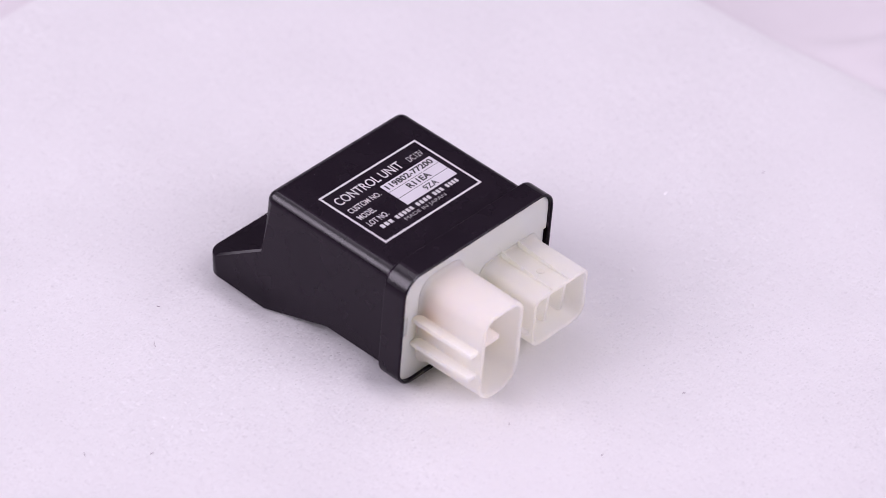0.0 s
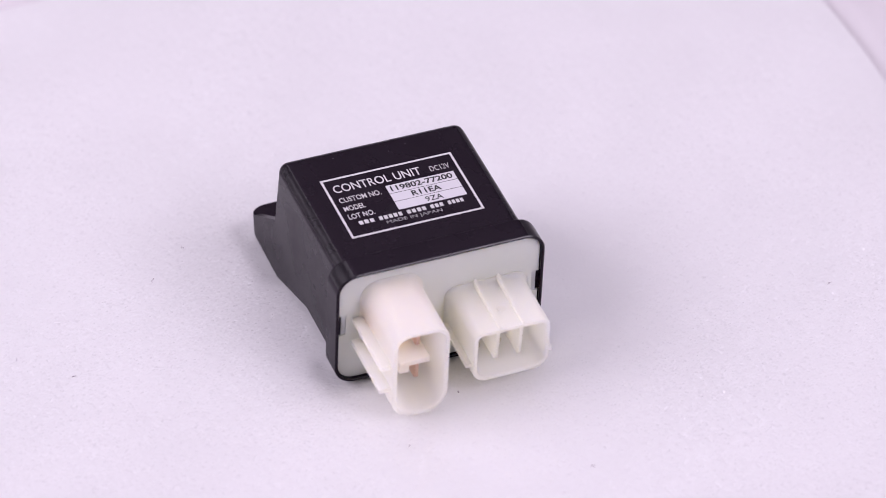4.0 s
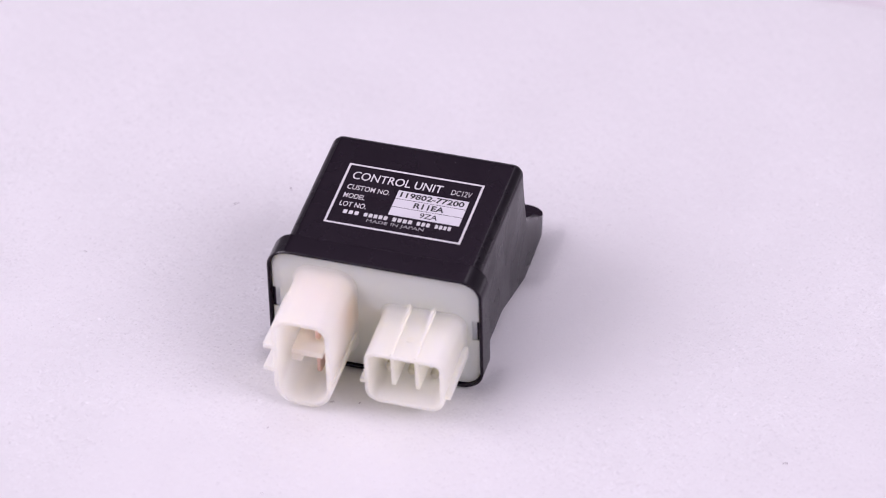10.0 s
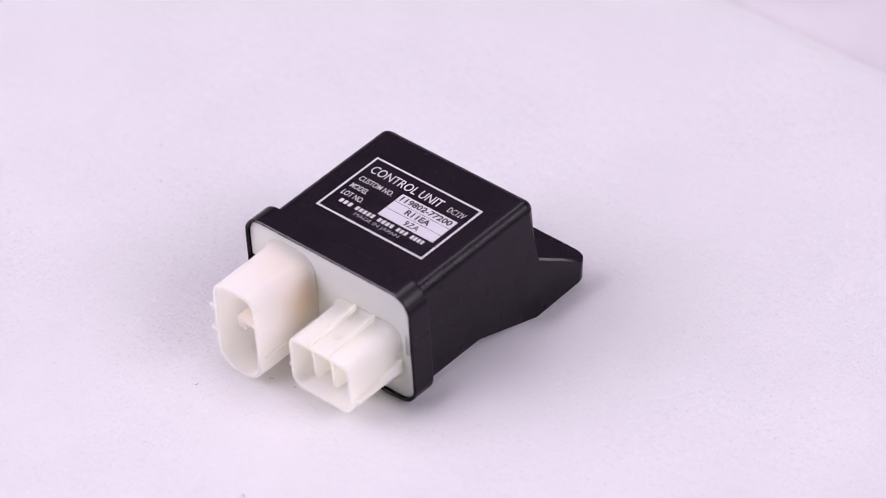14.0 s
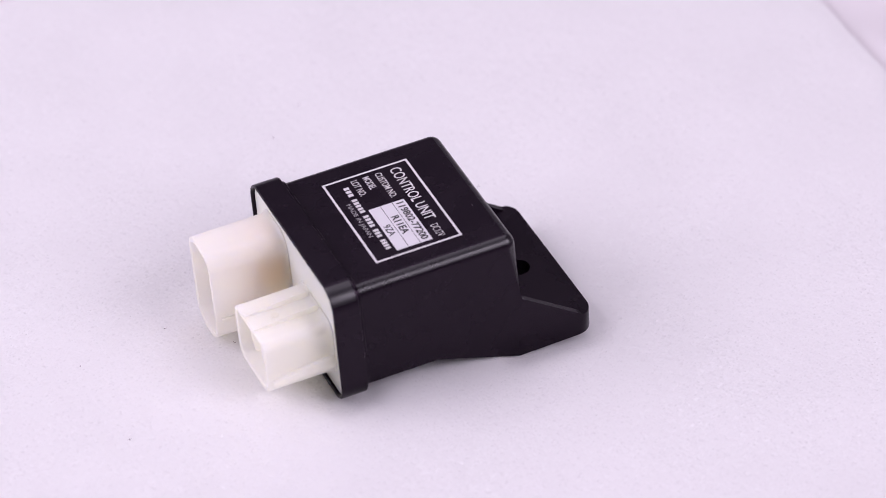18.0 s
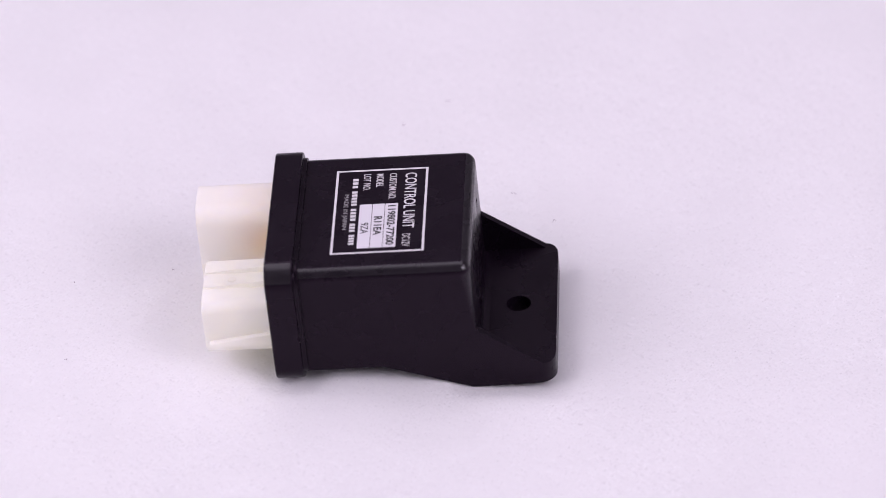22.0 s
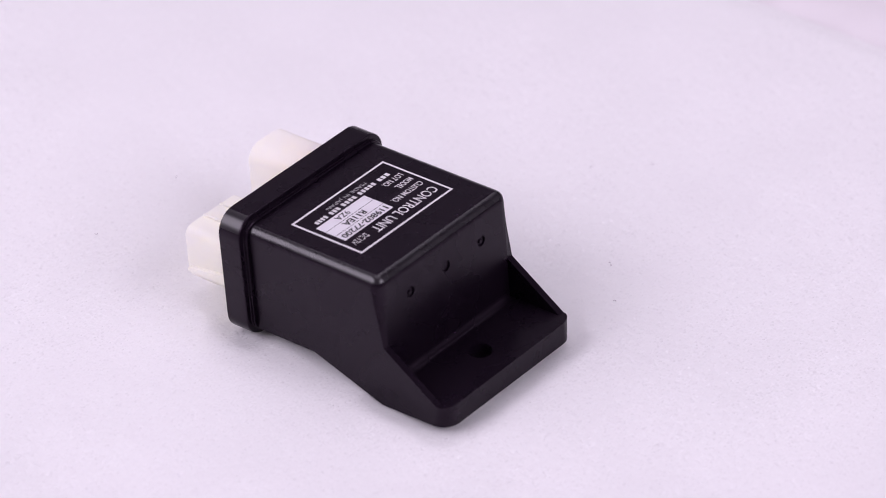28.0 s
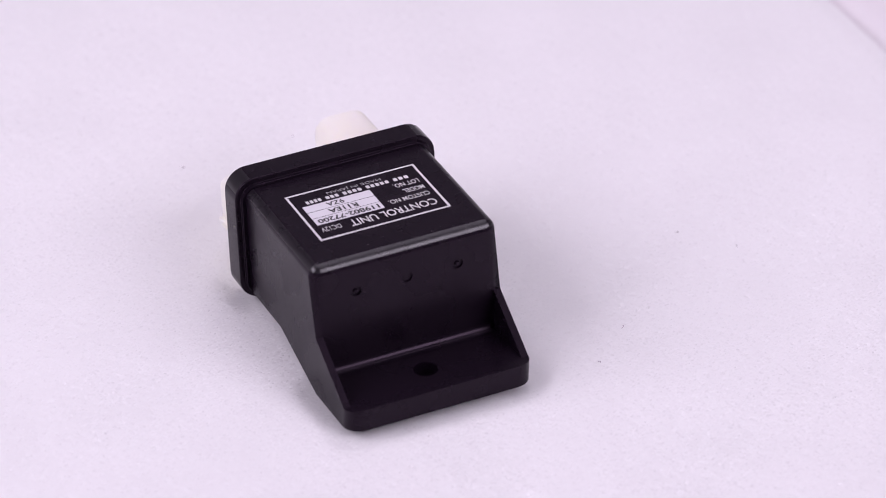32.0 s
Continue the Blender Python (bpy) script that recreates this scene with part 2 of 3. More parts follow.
sheet_box("floor", (-2.5, -2.5, -0.84), (2.5, 2.5, -0.80), FLOOR, "dark smooth studio floor")
# unseen walls and ceiling, added to close the room and bounce fill light
sheet_box("wall_north", (-2.6, 2.5, -0.80), (2.6, 2.6, 2.6), WALL, "plain pale grey wall, unseen, added for fill light")
sheet_box("wall_south", (-2.6, -2.6, -0.80), (2.6, -2.5, 2.6), WALL, "plain pale grey wall, unseen, added for fill light")
sheet_box("wall_east", (2.5, -2.5, -0.80), (2.6, 2.5, 2.6), WALL, "plain pale grey wall, unseen, added for fill light")
sheet_box("wall_west", (-2.6, -2.5, -0.80), (-2.5, 2.5, 2.6), WALL, "plain pale grey wall, unseen, added for fill light")
sheet_box("ceiling", (-2.6, -2.6, 2.6), (2.6, 2.6, 2.7), WALL, "plain pale grey ceiling, unseen, added for fill light")


def table():
    top = bpy.data.objects.new("table", None)
    scene.collection.objects.link(top)
    tagged(top, "white laminate table carrying the turntable and foam sheet", "table")
    bm = bmesh.new()
    box(bm, (-800, -500, -55), (800, 700, -25), 3)
    part("tabletop", bm, TABLE, top)
    for x in (-740, 740):
        for y in (-440, 640):
            bm = bmesh.new()
            box(bm, (x - 25, y - 25, -799), (x + 25, y + 25, -56), 3)
            part("leg", bm, TABLE, top)
    return top


table()


def turntable():
    """A round white platter under the foam; it turns with it."""
    top = bpy.data.objects.new("turntable", None)
    scene.collection.objects.link(top)
    tagged(top, "white round rotating display turntable under the foam", "turntable")
    bm = bmesh.new()
    n = 96
    prof = ((0, -24.5), (300, -24.5), (302, -22), (302, -8.4), (300, -6.4), (0, -6.4))
    rings = []
    for r, z in prof:
        if r == 0:
            rings.append([bm.verts.new((0, 0, z * MM))])
        else:
            rings.append([bm.verts.new((r * MM * math.cos(2 * math.pi * k / n), r * MM * math.sin(2 * math.pi * k / n), z * MM)) for k in range(n)])
    for a, b in zip(rings, rings[1:]):
        for i in range(n):
            j = (i + 1) % n
            if len(a) == 1:
                bm.faces.new((a[0], b[i], b[j]))
            elif len(b) == 1:
                bm.faces.new((a[i], b[0], a[j]))
            else:
                bm.faces.new((a[i], b[i], b[j], a[j]))
    part("platter", bm, TABLE, top)
    return top


platter = turntable()


# ---- foam sheet ----
SHEET = ((45.0, 167.0), (137.8, 173.2), (230.6, 179.5), (320.0, 196.0))


def edge_corner(a, b):
    (t1, d1), (t2, d2) = a, b
    n1 = (math.cos(radians(t1)), math.sin(radians(t1)))
    n2 = (math.cos(radians(t2)), math.sin(radians(t2)))
    det = n1[0] * n2[1] - n1[1] * n2[0]
    return Vector(((d1 * n2[1] - n1[1] * d2) / det, (n1[0] * d2 - d1 * n2[0]) / det, 0))


def smooth01(x):
    x = min(1.0, max(0.0, x))
    return x * x * (3 - 2 * x)


def foam_height(x, y):
    """Swells of the sheet, and the dents where the unit's two feet press it, in millimetres."""
    z = 0.35 * noise.noise(Vector((x * 0.011, y * 0.011, 3.1))) + 0.06 * noise.noise(Vector((x * 0.035, y * 0.035, 7.7)))
    q = SEAT.inverted() @ Vector((x * MM, y * MM, 0))
    u, v = q.x / MM, q.y / MM
    for v0, v1, half in ((-28.5, -20.5, 26.5), (21.0, 42.5, 25.5)):
        du = max(0.0, abs(u) - half)
        dv = max(0.0, v0 - v, v - v1)
        k = smooth01(1 - math.hypot(du, dv) / 7.0)
        z = z * (1 - k) - 1.35 * k
    return z


def foam_sheet():
    corners = [edge_corner(SHEET[i], SHEET[(i + 1) % 4]) for i in range(4)]
    bm = bmesh.new()
    n = 190
    top, low = [], []
    for i in range(n + 1):
        for j in range(n + 1):
            u, v = i / n, j / n
            p = corners[0] * (1 - u) * (1 - v) + corners[1] * u * (1 - v) + corners[2] * u * v + corners[3] * (1 - u) * v
            # edges cut by hand waver a little
            rim = max(smooth01(1 - min(u, 1 - u) * 12), smooth01(1 - min(v, 1 - v) * 12))
            p = p * (1 + 0.012 * rim * noise.noise(Vector((p.x * 0.02, p.y * 0.02, 1.0))))
            drop = 0.5 * smooth01(1 - min(u, 1 - u, v, 1 - v) * 55)
            z = foam_height(p.x, p.y) - drop
            top.append(bm.verts.new((p.x * MM, p.y * MM, z * MM)))
            edge = i in (0, n) or j in (0, n)
            low.append(bm.verts.new((p.x * MM, p.y * MM, -2.9 * MM)) if edge else None)
    at = lambda i, j: i * (n + 1) + j
    for i in range(n):
        for j in range(n):
            bm.faces.new((top[at(i, j)], top[at(i + 1, j)], top[at(i + 1, j + 1)], top[at(i, j + 1)]))
    ring = [at(i, 0) for i in range(n)] + [at(n, j) for j in range(n)] + [at(i, n) for i in range(n, 0, -1)] + [at(0, j) for j in range(n, 0, -1)]
    for a, b in zip(ring, ring[1:] + ring[:1]):
        bm.faces.new((top[a], low[a], low[b], top[b]))
    bm.faces.new([low[k] for k in ring])
    ob = new("foam_sheet", finish(bm, "foam_sheet", FOAM, 1.2))
    return tagged(ob, "square white closed-cell packing foam sheet lying on turntable", "foam sheet")


foam = foam_sheet()


def cloth_height(x, y):
    """Loose folds outside the foam, pressed flat beneath it, in millimetres."""
    out = max(x * math.cos(radians(a)) + y * math.sin(radians(a)) - d for a, d in SHEET)
    k = smooth01(out / 14.0)
    w = noise.noise(Vector((x * 0.012, y * 0.012, 5.0)))
    fold = abs(noise.noise(Vector((x * 0.016 + w, y * 0.016 - w, 9.0))))
    return -3.4 + k * (2.6 - 9.0 * min(0.33, fold) + 0.7 * w)


def backing_cloth():
    bm = bmesh.new()
    n, reach = 170, 298.0
    at = [2 * i / n - 1 for i in range(n + 1)]
    grid = []
    for u in at:
        row = []
        for v in at:
            # a round cloth, as wide as the platter
            x, y = reach * u * math.sqrt(1 - v * v / 2), reach * v * math.sqrt(1 - u * u / 2)
            row.append(bm.verts.new((x * MM, y * MM, cloth_height(x, y) * MM)))
        grid.append(row)
    for i in range(n):
        for j in range(n):
            bm.faces.new((grid[i][j], grid[i + 1][j], grid[i + 1][j + 1], grid[i][j + 1]))
    ob = new("backing_cloth", finish(bm, "backing_cloth", CLOTH, 1.2))
    weave = ob.modifiers.new("thickness", "SOLIDIFY")
    weave.thickness, weave.offset = 0.0004, -1.0
    return tagged(ob, "creased round off-white cotton cloth spread beneath the foam sheet", "cloth")


cloth = backing_cloth()


# ---- the control unit ----
unit = bpy.data.objects.new("control_unit", None)
scene.collection.objects.link(unit)
tagged(unit, "black plastic engine control unit with two white connectors on foam", "control unit")

HW, BACK, END, FLOORZ = 25.6, 23.6, 43.0, -31.7


def housing():
    outline = ((-24, 0), (BACK, 0), (BACK, -20.2), (39.8, FLOORZ), (END, FLOORZ), (END, -37.8), (21.6, -38.2), (-0.5, -30.5), (-24, -30.5))
    bm = bmesh.new()
    prism(bm, outline, -HW, HW)
    bmesh.ops.recalc_face_normals(bm, faces=bm.faces)
    top = edges_at(bm, lambda c: c.z > -0.01 and (abs(c.x) > 25 or c.y > 23))
    top = [e for e in top if not all(v.co.y / MM < -23 for v in e.verts)]
    up = [e for e in edges_at(bm, lambda c: abs(c.y - BACK) < 0.01) if abs(e.verts[0].co.x - e.verts[1].co.x) < 1e-6 and min(v.co.z for v in e.verts) / MM > -20.3]
    bmesh.ops.bevel(bm, geom=list(set(top + up)), offset=2.9 * MM, segments=7, profile=0.5, affect="EDGES")
    ends = [e for e in edges_at(bm, lambda c: abs(c.y - END) < 0.01) if abs(e.verts[0].co.x - e.verts[1].co.x) < 1e-6]
    bmesh.ops.bevel(bm, geom=ends, offset=4.6 * MM, segments=7, profile=0.5, affect="EDGES")
    base = finish(bm, "housing", BLACK, 0)
    tools = []
    bm = bmesh.new()
    box(bm, (-23.7, BACK, FLOORZ), (23.7, 60, -10))
    # the well's outer end stays open, so that its floor runs out to the flange edge
    tools.append(finish(bm, "well", BLACK, 0))
    bm = bmesh.new()
    r = bmesh.ops.create_cone(bm, cap_ends=True, segments=32, radius1=3.2 * MM, radius2=3.2 * MM, depth=30 * MM)
    bmesh.ops.translate(bm, verts=r["verts"], vec=(0, 33.05 * MM, -35 * MM))
    tools.append(finish(bm, "bolt_hole", BLACK, 0))
    for x in (-14.0, 0.0, 14.0):
        bm = bmesh.new()
        r = bmesh.ops.create_cone(bm, cap_ends=True, segments=20, radius1=1.55 * MM, radius2=1.55 * MM, depth=1.0 * MM)
        bmesh.ops.rotate(bm, verts=r["verts"], cent=(0, 0, 0), matrix=Matrix.Rotation(radians(90), 3, "X"))
        bmesh.ops.translate(bm, verts=r["verts"], vec=(x * MM, BACK * MM, -9.4 * MM))
        tools.append(finish(bm, "dimple", BLACK, 0))
    me = cut(base, tools)
    bm = bmesh.new()
    bm.from_mesh(me)
    # concave fillet where the back wall meets the flange
    r, n = 2.1, 6
    strip = []
    for k in range(n + 1):
        a = radians(90 * k / n)
        y, z = BACK + r - r * math.cos(a), FLOORZ + r - r * math.sin(a)
        strip.append([bm.verts.new((x * MM, (y + 0.01) * MM, (z + 0.01) * MM)) for x in (-22.6, 22.6)])
    for a, b in zip(strip, strip[1:]):
        bm.faces.new((a[0], a[1], b[1], b[0]))
    # soften the flange's outer top edge and the lower edges a touch
    ob = part("housing", bm, BLACK, unit, "black moulded plastic case with mounting flange", 0.55)
    sheen_edges(ob)
    even = ob.modifiers.new("even_normals", "WEIGHTED_NORMAL")
    even.keep_sharp, even.weight = True, 100
    # small raised pips inside two of the dimples
    for x in (-14.0, 14.0):
        bm = bmesh.new()
        r = bmesh.ops.create_cone(bm, cap_ends=True, segments=14, radius1=0.75 * MM, radius2=0.55 * MM, depth=0.5 * MM)
        bmesh.ops.rotate(bm, verts=r["verts"], cent=(0, 0, 0), matrix=Matrix.Rotation(radians(-90), 3, "X"))
        bmesh.ops.translate(bm, verts=r["verts"], vec=(x * MM, (BACK - 0.3) * MM, -9.6 * MM))
        part("ejector_pip", bm, BLACK, ob)
    return ob


def sheen_edges(ob):
    """Gives the rounded edges the raised-specular black that brightens their highlights."""
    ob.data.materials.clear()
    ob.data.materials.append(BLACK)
    ob.data.materials.append(EDGE_SHEEN)
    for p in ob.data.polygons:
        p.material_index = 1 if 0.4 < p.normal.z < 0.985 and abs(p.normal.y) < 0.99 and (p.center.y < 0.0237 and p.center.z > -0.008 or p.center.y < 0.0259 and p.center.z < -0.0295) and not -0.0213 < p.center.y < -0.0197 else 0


case = housing()


def rim():
    """The collar round the open end: a loft of rounded rectangles from the recess outward and back."""
    def rr(d):
        return round_rect(-28.2 + d, 28.2 - d, -33.5 + d, 2.3 - d, 5.8 - d, 8)
    bm = bmesh.new()
    loft(bm, [(-26.6, rr(0.85)), (-27.75, rr(0.85)), (-28.0, rr(0.62)), (-28.0, rr(0.25)), (-27.75, rr(0.0)), (-21.3, rr(0.0)), (-20.95, rr(0.12)), (-20.8, rr(0.45)), (-20.8, rr(1.35)), (-20.6, rr(1.5)), (-19.9, rr(1.5)), (-19.75, rr(1.65)), (-19.75, rr(3.2))])
    ob = part("collar", bm, BLACK, unit, "raised black collar round the connector end")
    sheen_edges(ob)
    even = ob.modifiers.new("even_normals", "WEIGHTED_NORMAL")
    even.keep_sharp, even.weight = True, 100
    return ob


rim()


def end_plate():
    x, z0, z1, r = 27.2, -32.5, 1.3, 4.8
    base = round_rect(-x, x, z0, z1, r, 8)
    out = []
    for k, (px, pz) in enumerate(base):
        out.append((px, pz))
        nx, nz = base[(k + 1) % len(base)]
        if abs(px - nx) < 1e-6 and abs(nz - pz) > 10:
            s = 1 if px > 0 else -1
            a, b = (-17.4, -10.9) if s > 0 else (-10.9, -17.4)
            out += [(px, a), (px - s * 1.9, a), (px - s * 1.9, b), (px, b)]
    bm = bmesh.new()
    inner = [(px * 0.994, -15.6 + (pz + 15.6) * 0.991) for px, pz in out]
    loft(bm, [(-26.65, out), (-27.0, out), (-27.12, inner)])
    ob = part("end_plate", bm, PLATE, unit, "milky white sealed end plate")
    # the latch tabs lie deeper, in the plate's two side notches
    for s in (-1, 1):
        bm = bmesh.new()
        box(bm, (min(s * 25.3, s * 26.5), -26.8, -17.4), (max(s * 25.3, s * 26.5), -26.62, -10.9))
        part("latch_tab", bm, PLATE, ob)
    return ob


end_plate()


def shell(bm, x0, x1, z0, z1, y0, y1, r, low, wall, deep):
    """An open-mouthed socket: outer skin, rounded lip, and hollow down to deep."""
    ro = lambda d: round_rect(x0 + d, x1 - d, z0 + d, z1 - d, max(0.6, r - d), 7, max(0.6, low - d))
    flare = lambda d: round_rect(x0 - d, x1 + d, z0 - d, z1 + d, r + d, 7, low + d)
    loft(bm, [(y0 + 0.65, flare(0.9)), (y0, flare(0.9)), (y0 - 0.35, flare(0.45)), (y0 - 0.9, flare(0.2)), (y0 - 2.0, flare(0.08)), (y1 + 0.35, ro(0)), (y1 + 0.1, ro(0.1)), (y1, ro(0.35)), (y1, ro(wall - 0.3)), (y1 + 0.3, ro(wall)), (deep, ro(wall + 0.25))])


def large_connector():
    bm = bmesh.new()
    shell(bm, -20.7, -5.6, -30.0, -2.3, -27.5, -48.3, 4.4, 6.3, 1.25, -28.3)
    con = part("large_connector", bm, ROOT_GLOW, unit, "tall milky white two-blade connector socket")
    for z, x in ((-12.8, -23.6), (-20.3, -23.7)):
        bm = bmesh.new()
        box(bm, (x, -47.1, z - 0.8), (-20.5, -27.0, z + 0.7), 0.3)
        part("guide_rail", bm, NYLON, con)
    bm = bmesh.new()
    box(bm, (-5.8, -46.8, -22.2), (-4.9, -27.6, -21.0), 0.25)
    part("guide_rail", bm, NYLON, con)
    # a thin tongue stands in the socket, with a short leg under one edge
    bm = bmesh.new()
    box(bm, (-17.2, -44.0, -16.9), (-9.0, -28.4, -15.2), 0.3)
    box(bm, (-17.2, -43.9, -19.0), (-14.5, -28.4, -16.6), 0.3)
    part("insulator", bm, CREAM, con, "cream insulating tongue inside the socket")
    bm = bmesh.new()
    box(bm, (-19.1, -32.6, -15.1), (-7.2, -28.4, -7.0), 0.4)
    box(bm, (-10.4, -35.6, -14.9), (-7.25, -32.0, -7.2), 0.4)
    part("terminal_root", bm, AMBER, con, "amber resin at the root of the blades")
    for z0, z1, y in ((-14.0, -8.6, -41.0), (-25.1, -17.0, -40.8)):
        bm = bmesh.new()
        prism(bm, ((y + 0.9, z0), (y, z0 + 0.9), (y, z1), (-28.4, z1), (-28.4, z0)), -11.6, -10.7)
        bmesh.ops.bevel(bm, geom=bm.edges[:], offset=0.15 * MM, segments=2, profile=0.5, affect="EDGES")
        part("blade_terminal", bm, COPPER, con, "copper blade terminal")
    return con


def disc(x, z, r, n=16):
    return [(x + r * math.cos(2 * math.pi * k / n), z + r * math.sin(2 * math.pi * k / n)) for k in range(n)]


def small_connector():
    bm = bmesh.new()
    shell(bm, 2.3, 23.0, -26.8, -10.5, -27.5, -45.5, 2.6, 4.0, 1.15, -31.5)
    con = part("small_connector", bm, NYLON, unit, "low milky white three-pin connector socket")
    for x in (9.3, 15.6):
        bm = bmesh.new()
        prism(bm, ((-27.6, -8.3), (-29.5, -8.8), (-45.1, -9.9), (-45.3, -10.6), (-27.6, -10.6)), x - 0.35, x + 0.35)
        bmesh.ops.bevel(bm, geom=bm.edges[:], offset=0.15 * MM, segments=2, profile=0.5, affect="EDGES")
        part("top_rib", bm, NYLON, con)
        bm = bmesh.new()
        prism(bm, ((-44.3, -11.5), (-43.6, -21.6), (-42.8, -22.4), (-31.6, -22.4), (-31.6, -11.5)), x - 0.5, x + 0.5)
        bmesh.ops.bevel(bm, geom=bm.edges[:], offset=0.18 * MM, segments=2, profile=0.5, affect="EDGES")
        part("inner_rib", bm, NYLON, con)
    for x0, x1, z, rise in ((0.7, 2.5, -21.4, 0.6), (22.8, 24.4, -22.2, 2.9)):
        bm = bmesh.new()
        prism(bm, ((-27.6, z - 0.6), (-27.6, z + rise), (-44.4, z + 0.6), (-44.4, z - 0.6)), x0, x1)
        bmesh.ops.bevel(bm, geom=bm.edges[:], offset=0.25 * MM, segments=2, profile=0.5, affect="EDGES")
        part("guide_rail", bm, NYLON, con)
    bm = bmesh.new()
    r = bmesh.ops.create_cone(bm, cap_ends=True, segments=20, radius1=1.15 * MM, radius2=1.0 * MM, depth=0.3 * MM)
    bmesh.ops.translate(bm, verts=r["verts"], vec=(12.4 * MM, -38.2 * MM, -10.46 * MM))
    part("gate_mark", bm, GATE, con)
    for x in (6.4, 12.2, 18.2):
        bm = bmesh.new()
        loft(bm, [(-31.6, disc(x, -22.0, 1.1)), (-37.1, disc(x, -22.0, 1.1)), (-37.7, disc(x, -22.0, 0.8)), (-37.9, disc(x, -22.0, 0.35))])
        part("pin", bm, BRASS, con, "tinned brass pin")
    return con


large_connector()
small_connector()


# ---- the printed label ----
def flat_mesh(bm, x0, x1, y0, y1, z, t=0.03):
    box(bm, (x0, y0, z), (x1, y1, z + t))


def label():
    bm = bmesh.new()
    w = 0.62
    for x0, x1, y0, y1 in ((-18.05, 18.05, 11.85 - w, 11.85), (-18.05, 18.05, -11.85, -11.85 + w), (-18.05, -18.05 + w, -11.85 + w, 11.85 - w), (18.05 - w, 18.05, -11.85 + w, 11.85 - w)):
        flat_mesh(bm, x0, x1, y0, y1, 0.004)
    return part("printed_label", bm, PAINT, unit, "white printed rating label border and lettering", 0)


plate = label()


def lettering(words, x0, y0, x1, y1, mat, name, z=0.004, bold=0.0):
    """Words in the built-in font, fitted into a rectangle of the label."""
    cu = bpy.data.curves.new(name, "FONT")
    cu.body, cu.size, cu.offset, cu.resolution_u, cu.extrude = words, 1.0, bold, 4, 0.004
    tmp = new("lettering_tmp", cu)
    dg = bpy.context.evaluated_depsgraph_get()
    me = bpy.data.meshes.new_from_object(tmp.evaluated_get(dg))
    bpy.data.objects.remove(tmp)
    n = len(me.vertices)
    co = np.empty(n * 3)
    me.vertices.foreach_get("co", co)
    co = co.reshape(-1, 3)
    lo, hi = co.min(0), co.max(0)
    co = (co - lo) / (hi - lo)
    co = co * np.array([x1 - x0, y1 - y0, 0.03]) + np.array([x0, y0, z])
    me.vertices.foreach_set("co", (co * MM).ravel())
    me.materials.clear()
    me.materials.append(mat)
    ob = new(name, me)
    ob.parent = plate
    return ob


def bars(spec, y0, y1, mat, name, z=0.004):
    """A word that is not to be read: a row of plain bars, one a letter."""
    for x0, x1, n in spec:
        bm = bmesh.new()
        step = (x1 - x0) / n
        for k in range(n):
            flat_mesh(bm, x0 + step * (k + 0.1), x0 + step * (k + 0.8), y0, y1, z)
        ob = part(name, bm, mat, plate, "white printed bars", 0)


lettering("CONTROL UNIT", -15.9, 6.0, 8.0, 9.05, PAINT, "heading_text", bold=0.008)
lettering("DC12V", 10.5, 6.15, 15.8, 8.2, PAINT, "voltage_text", bold=-0.004)
lettering("CUSTOM NO.", -16.0, 1.95, -4.7, 3.85, PAINT, "caption_text", bold=0.006)
lettering("MODEL", -16.0, -1.45, -10.3, 0.45, PAINT, "caption_text", bold=0.006)
lettering("LOT NO.", -16.0, -4.75, -9.0, -2.85, PAINT, "caption_text", bold=0.006)
bars(((-14.4, -9.9, 3), (-8.9, -2.3, 5), (-1.3, 4.2, 4), (5.1, 8.9, 3), (9.9, 14.4, 4)), -7.45, -6.05, PAINT, "maker_bar")
lettering("MADE IN JAPAN", -7.5, -9.7, 7.6, -8.2, GREYINK, "origin_text")


def sticker():
    bm = bmesh.new()
    flat_mesh(bm, -2.8, 15.9, -5.2, 4.6, 0.003, 0.05)
    st = part("number_sticker", bm, STICKER, plate, "silver white film with black typed numbers", 0)
    for y in (1.3, -1.95):
        bm = bmesh.new()
        flat_mesh(bm, -2.8, 15.9, y - 0.07, y + 0.07, 0.054, 0.02)
        part("ruled_line", bm, DARKINK, plate, "", 0)
    lettering("119802-77200", -1.9, 2.05, 15.0, 4.1, DARKINK, "number_text", 0.056, 0.026)
    lettering("R11EA", 2.6, -1.3, 10.6, 0.75, DARKINK, "number_text", 0.056, 0.026)
    lettering("9ZA", 5.1, -4.6, 9.8, -2.65, DARKINK, "number_text", 0.056, 0.008)


sticker()


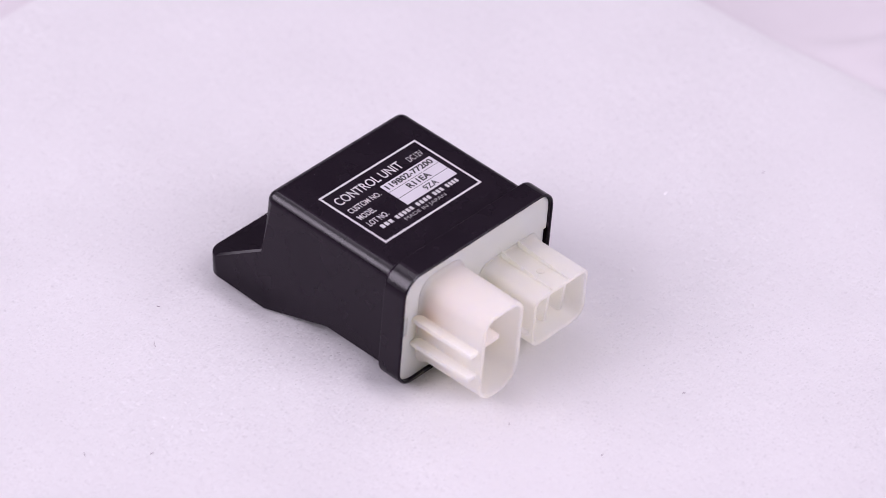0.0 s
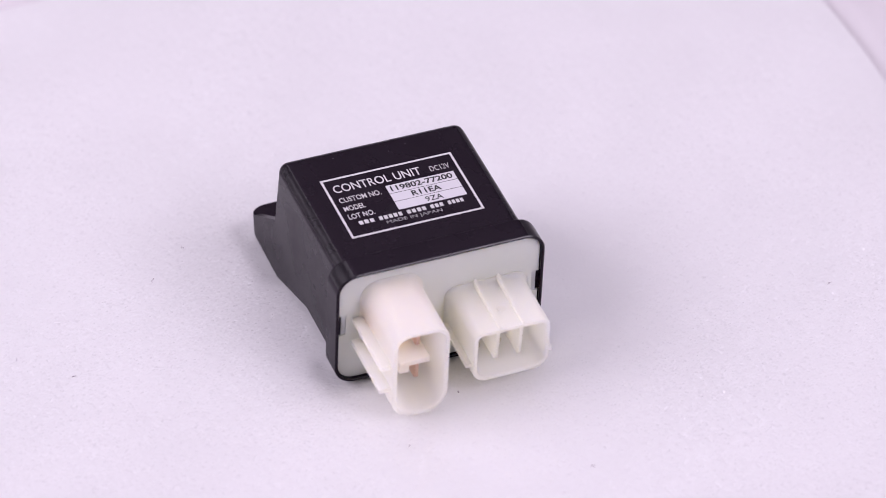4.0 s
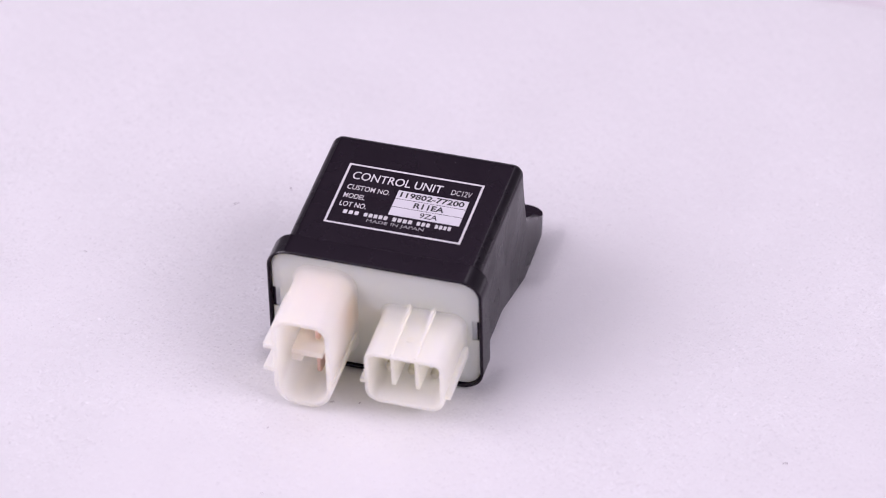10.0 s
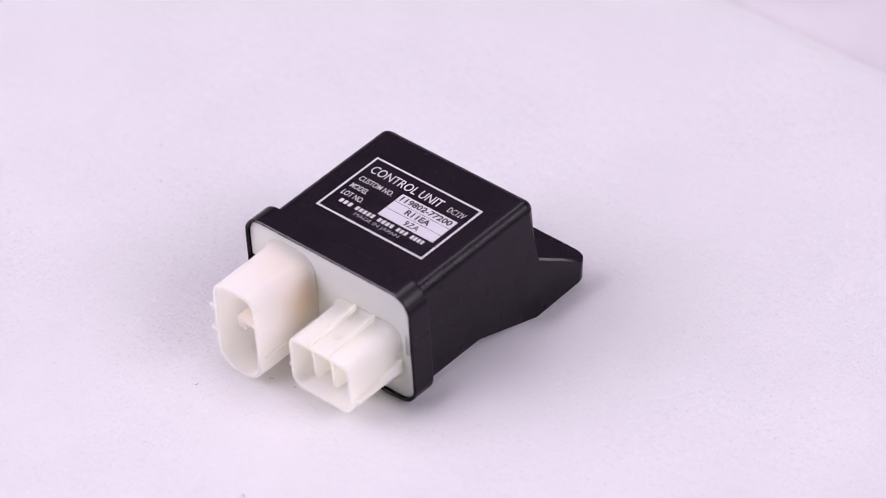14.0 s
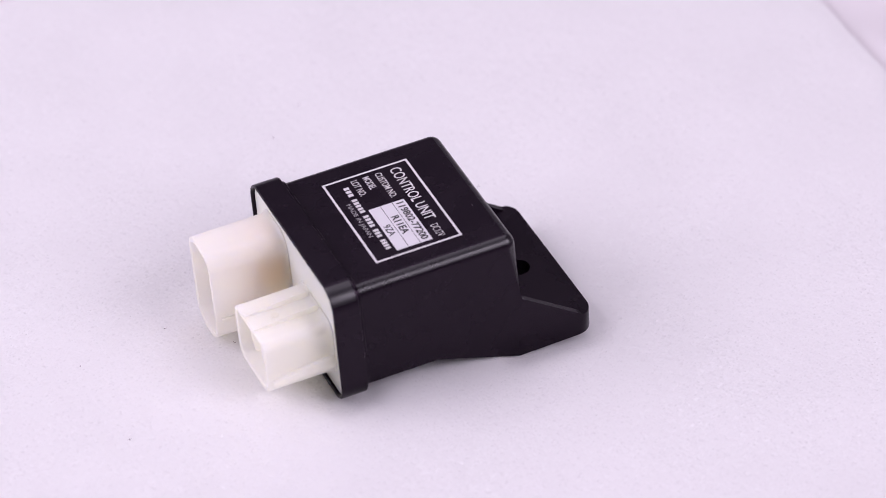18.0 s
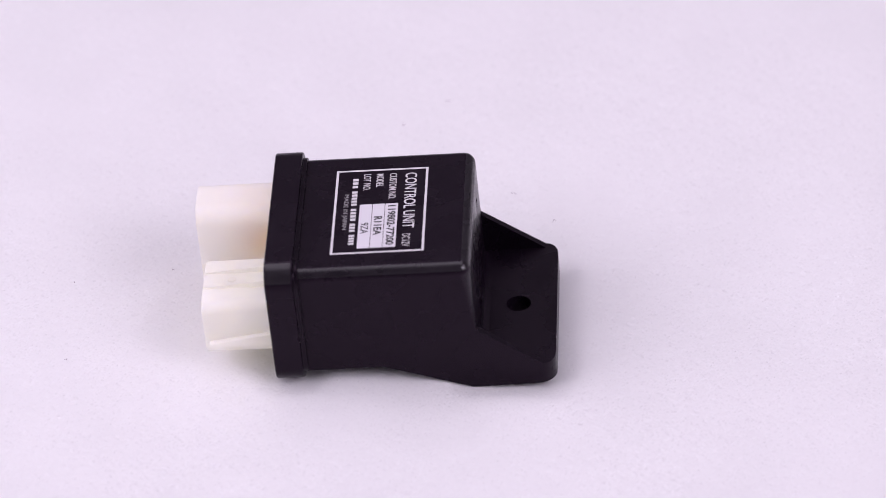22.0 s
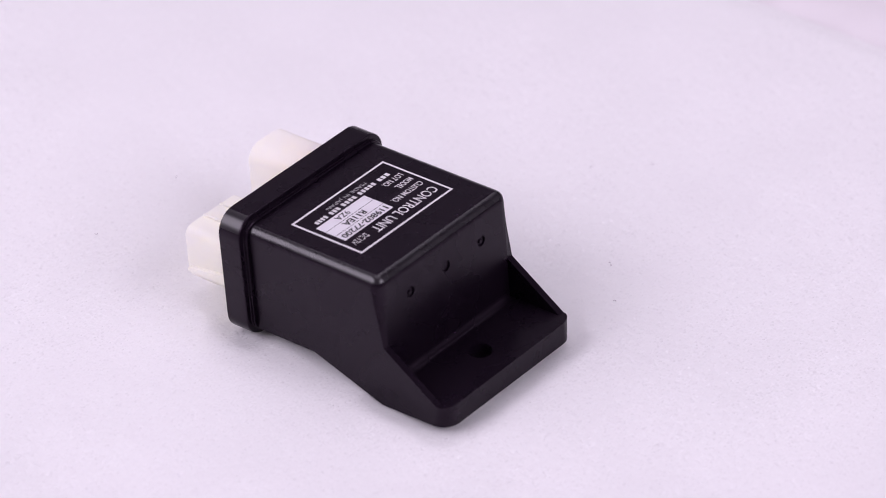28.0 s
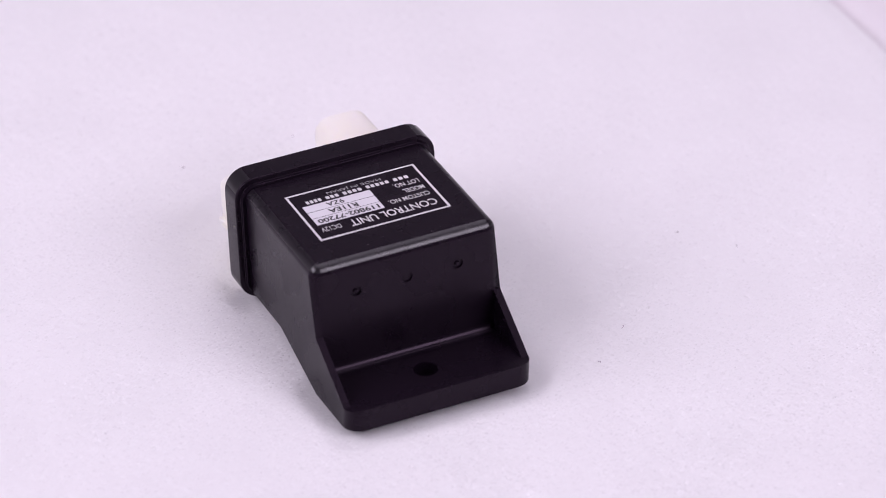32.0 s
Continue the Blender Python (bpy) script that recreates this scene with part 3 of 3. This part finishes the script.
def dust_speck(x, y, r):
    bm = bmesh.new()
    bmesh.ops.create_icosphere(bm, subdivisions=1, radius=r * MM)
    bmesh.ops.scale(bm, verts=bm.verts, vec=(1.4, 0.9, 0.6))
    bmesh.ops.translate(bm, verts=bm.verts, vec=(x * MM, y * MM, 0.4 * r * MM))
    part("dust_speck", bm, GREYINK, unit, "tiny grey dust speck")


for row in ((8.2, 18.9, 0.07), (-11.5, 19.4, 0.06), (3.1, 17.4, 0.06)):
    dust_speck(*row)


# ---- lint on the foam ----
def lint_fibre(x, y, length, angle):
    bm = bmesh.new()
    n, r = 7, 0.09
    a, px, py = angle, -length / 2, 0.0
    rings = []
    for k in range(n):
        c = Vector((px, py, 0.12 + 0.25 * abs(math.sin(k * 0.9))))
        rings.append([bm.verts.new((c + Vector((0, r * math.cos(q), r * math.sin(q)))) * MM) for q in (0.5, 2.6, 4.7)])
        px += length / n
        py += random.uniform(-0.28, 0.28)
    for p, q in zip(rings, rings[1:]):
        for i in range(3):
            bm.faces.new((p[i], p[(i + 1) % 3], q[(i + 1) % 3], q[i]))
    bm.faces.new(rings[0])
    bm.faces.new(rings[-1])
    ob = new("lint_fibre", finish(bm, "lint_fibre", LINT))
    tagged(ob, "tiny dark curled lint fibre lying on foam", "lint", "lint on the foam")
    base = pose(x * MM, y * MM, foam_height(x, y) * MM, 0, 0, angle)
    return ob, base


FIBRES = [lint_fibre(*row) for row in (
    (-59.4, -14.9, 2.1, 100), (-58.5, -59.5, 1.2, 20), (-75.0, -59.8, 0.9, 70), (-59.1, 1.2, 1.0, 140), (102.7, 58.9, 1.3, 30),
    (28.8, -29.9, 1.3, 60), (32.6, -24.0, 0.9, 130), (75.5, -37.2, 1.1, 15), (30.7, -48.9, 0.8, 80), (53.7, -61.7, 0.8, 45))]


# ---- what turns ----
def motions():
    walk(platter, [(row[0], spun(row)) for row in TURN])
    walk(cloth, [(row[0], spun(row)) for row in TURN])
    walk(foam, [(row[0], spun(row)) for row in TURN])
    walk(unit, [(row[0], spun(row) @ SEAT) for row in TURN])
    for ob, base in FIBRES:
        walk(ob, [(row[0], spun(row) @ base) for row in TURN])


motions()
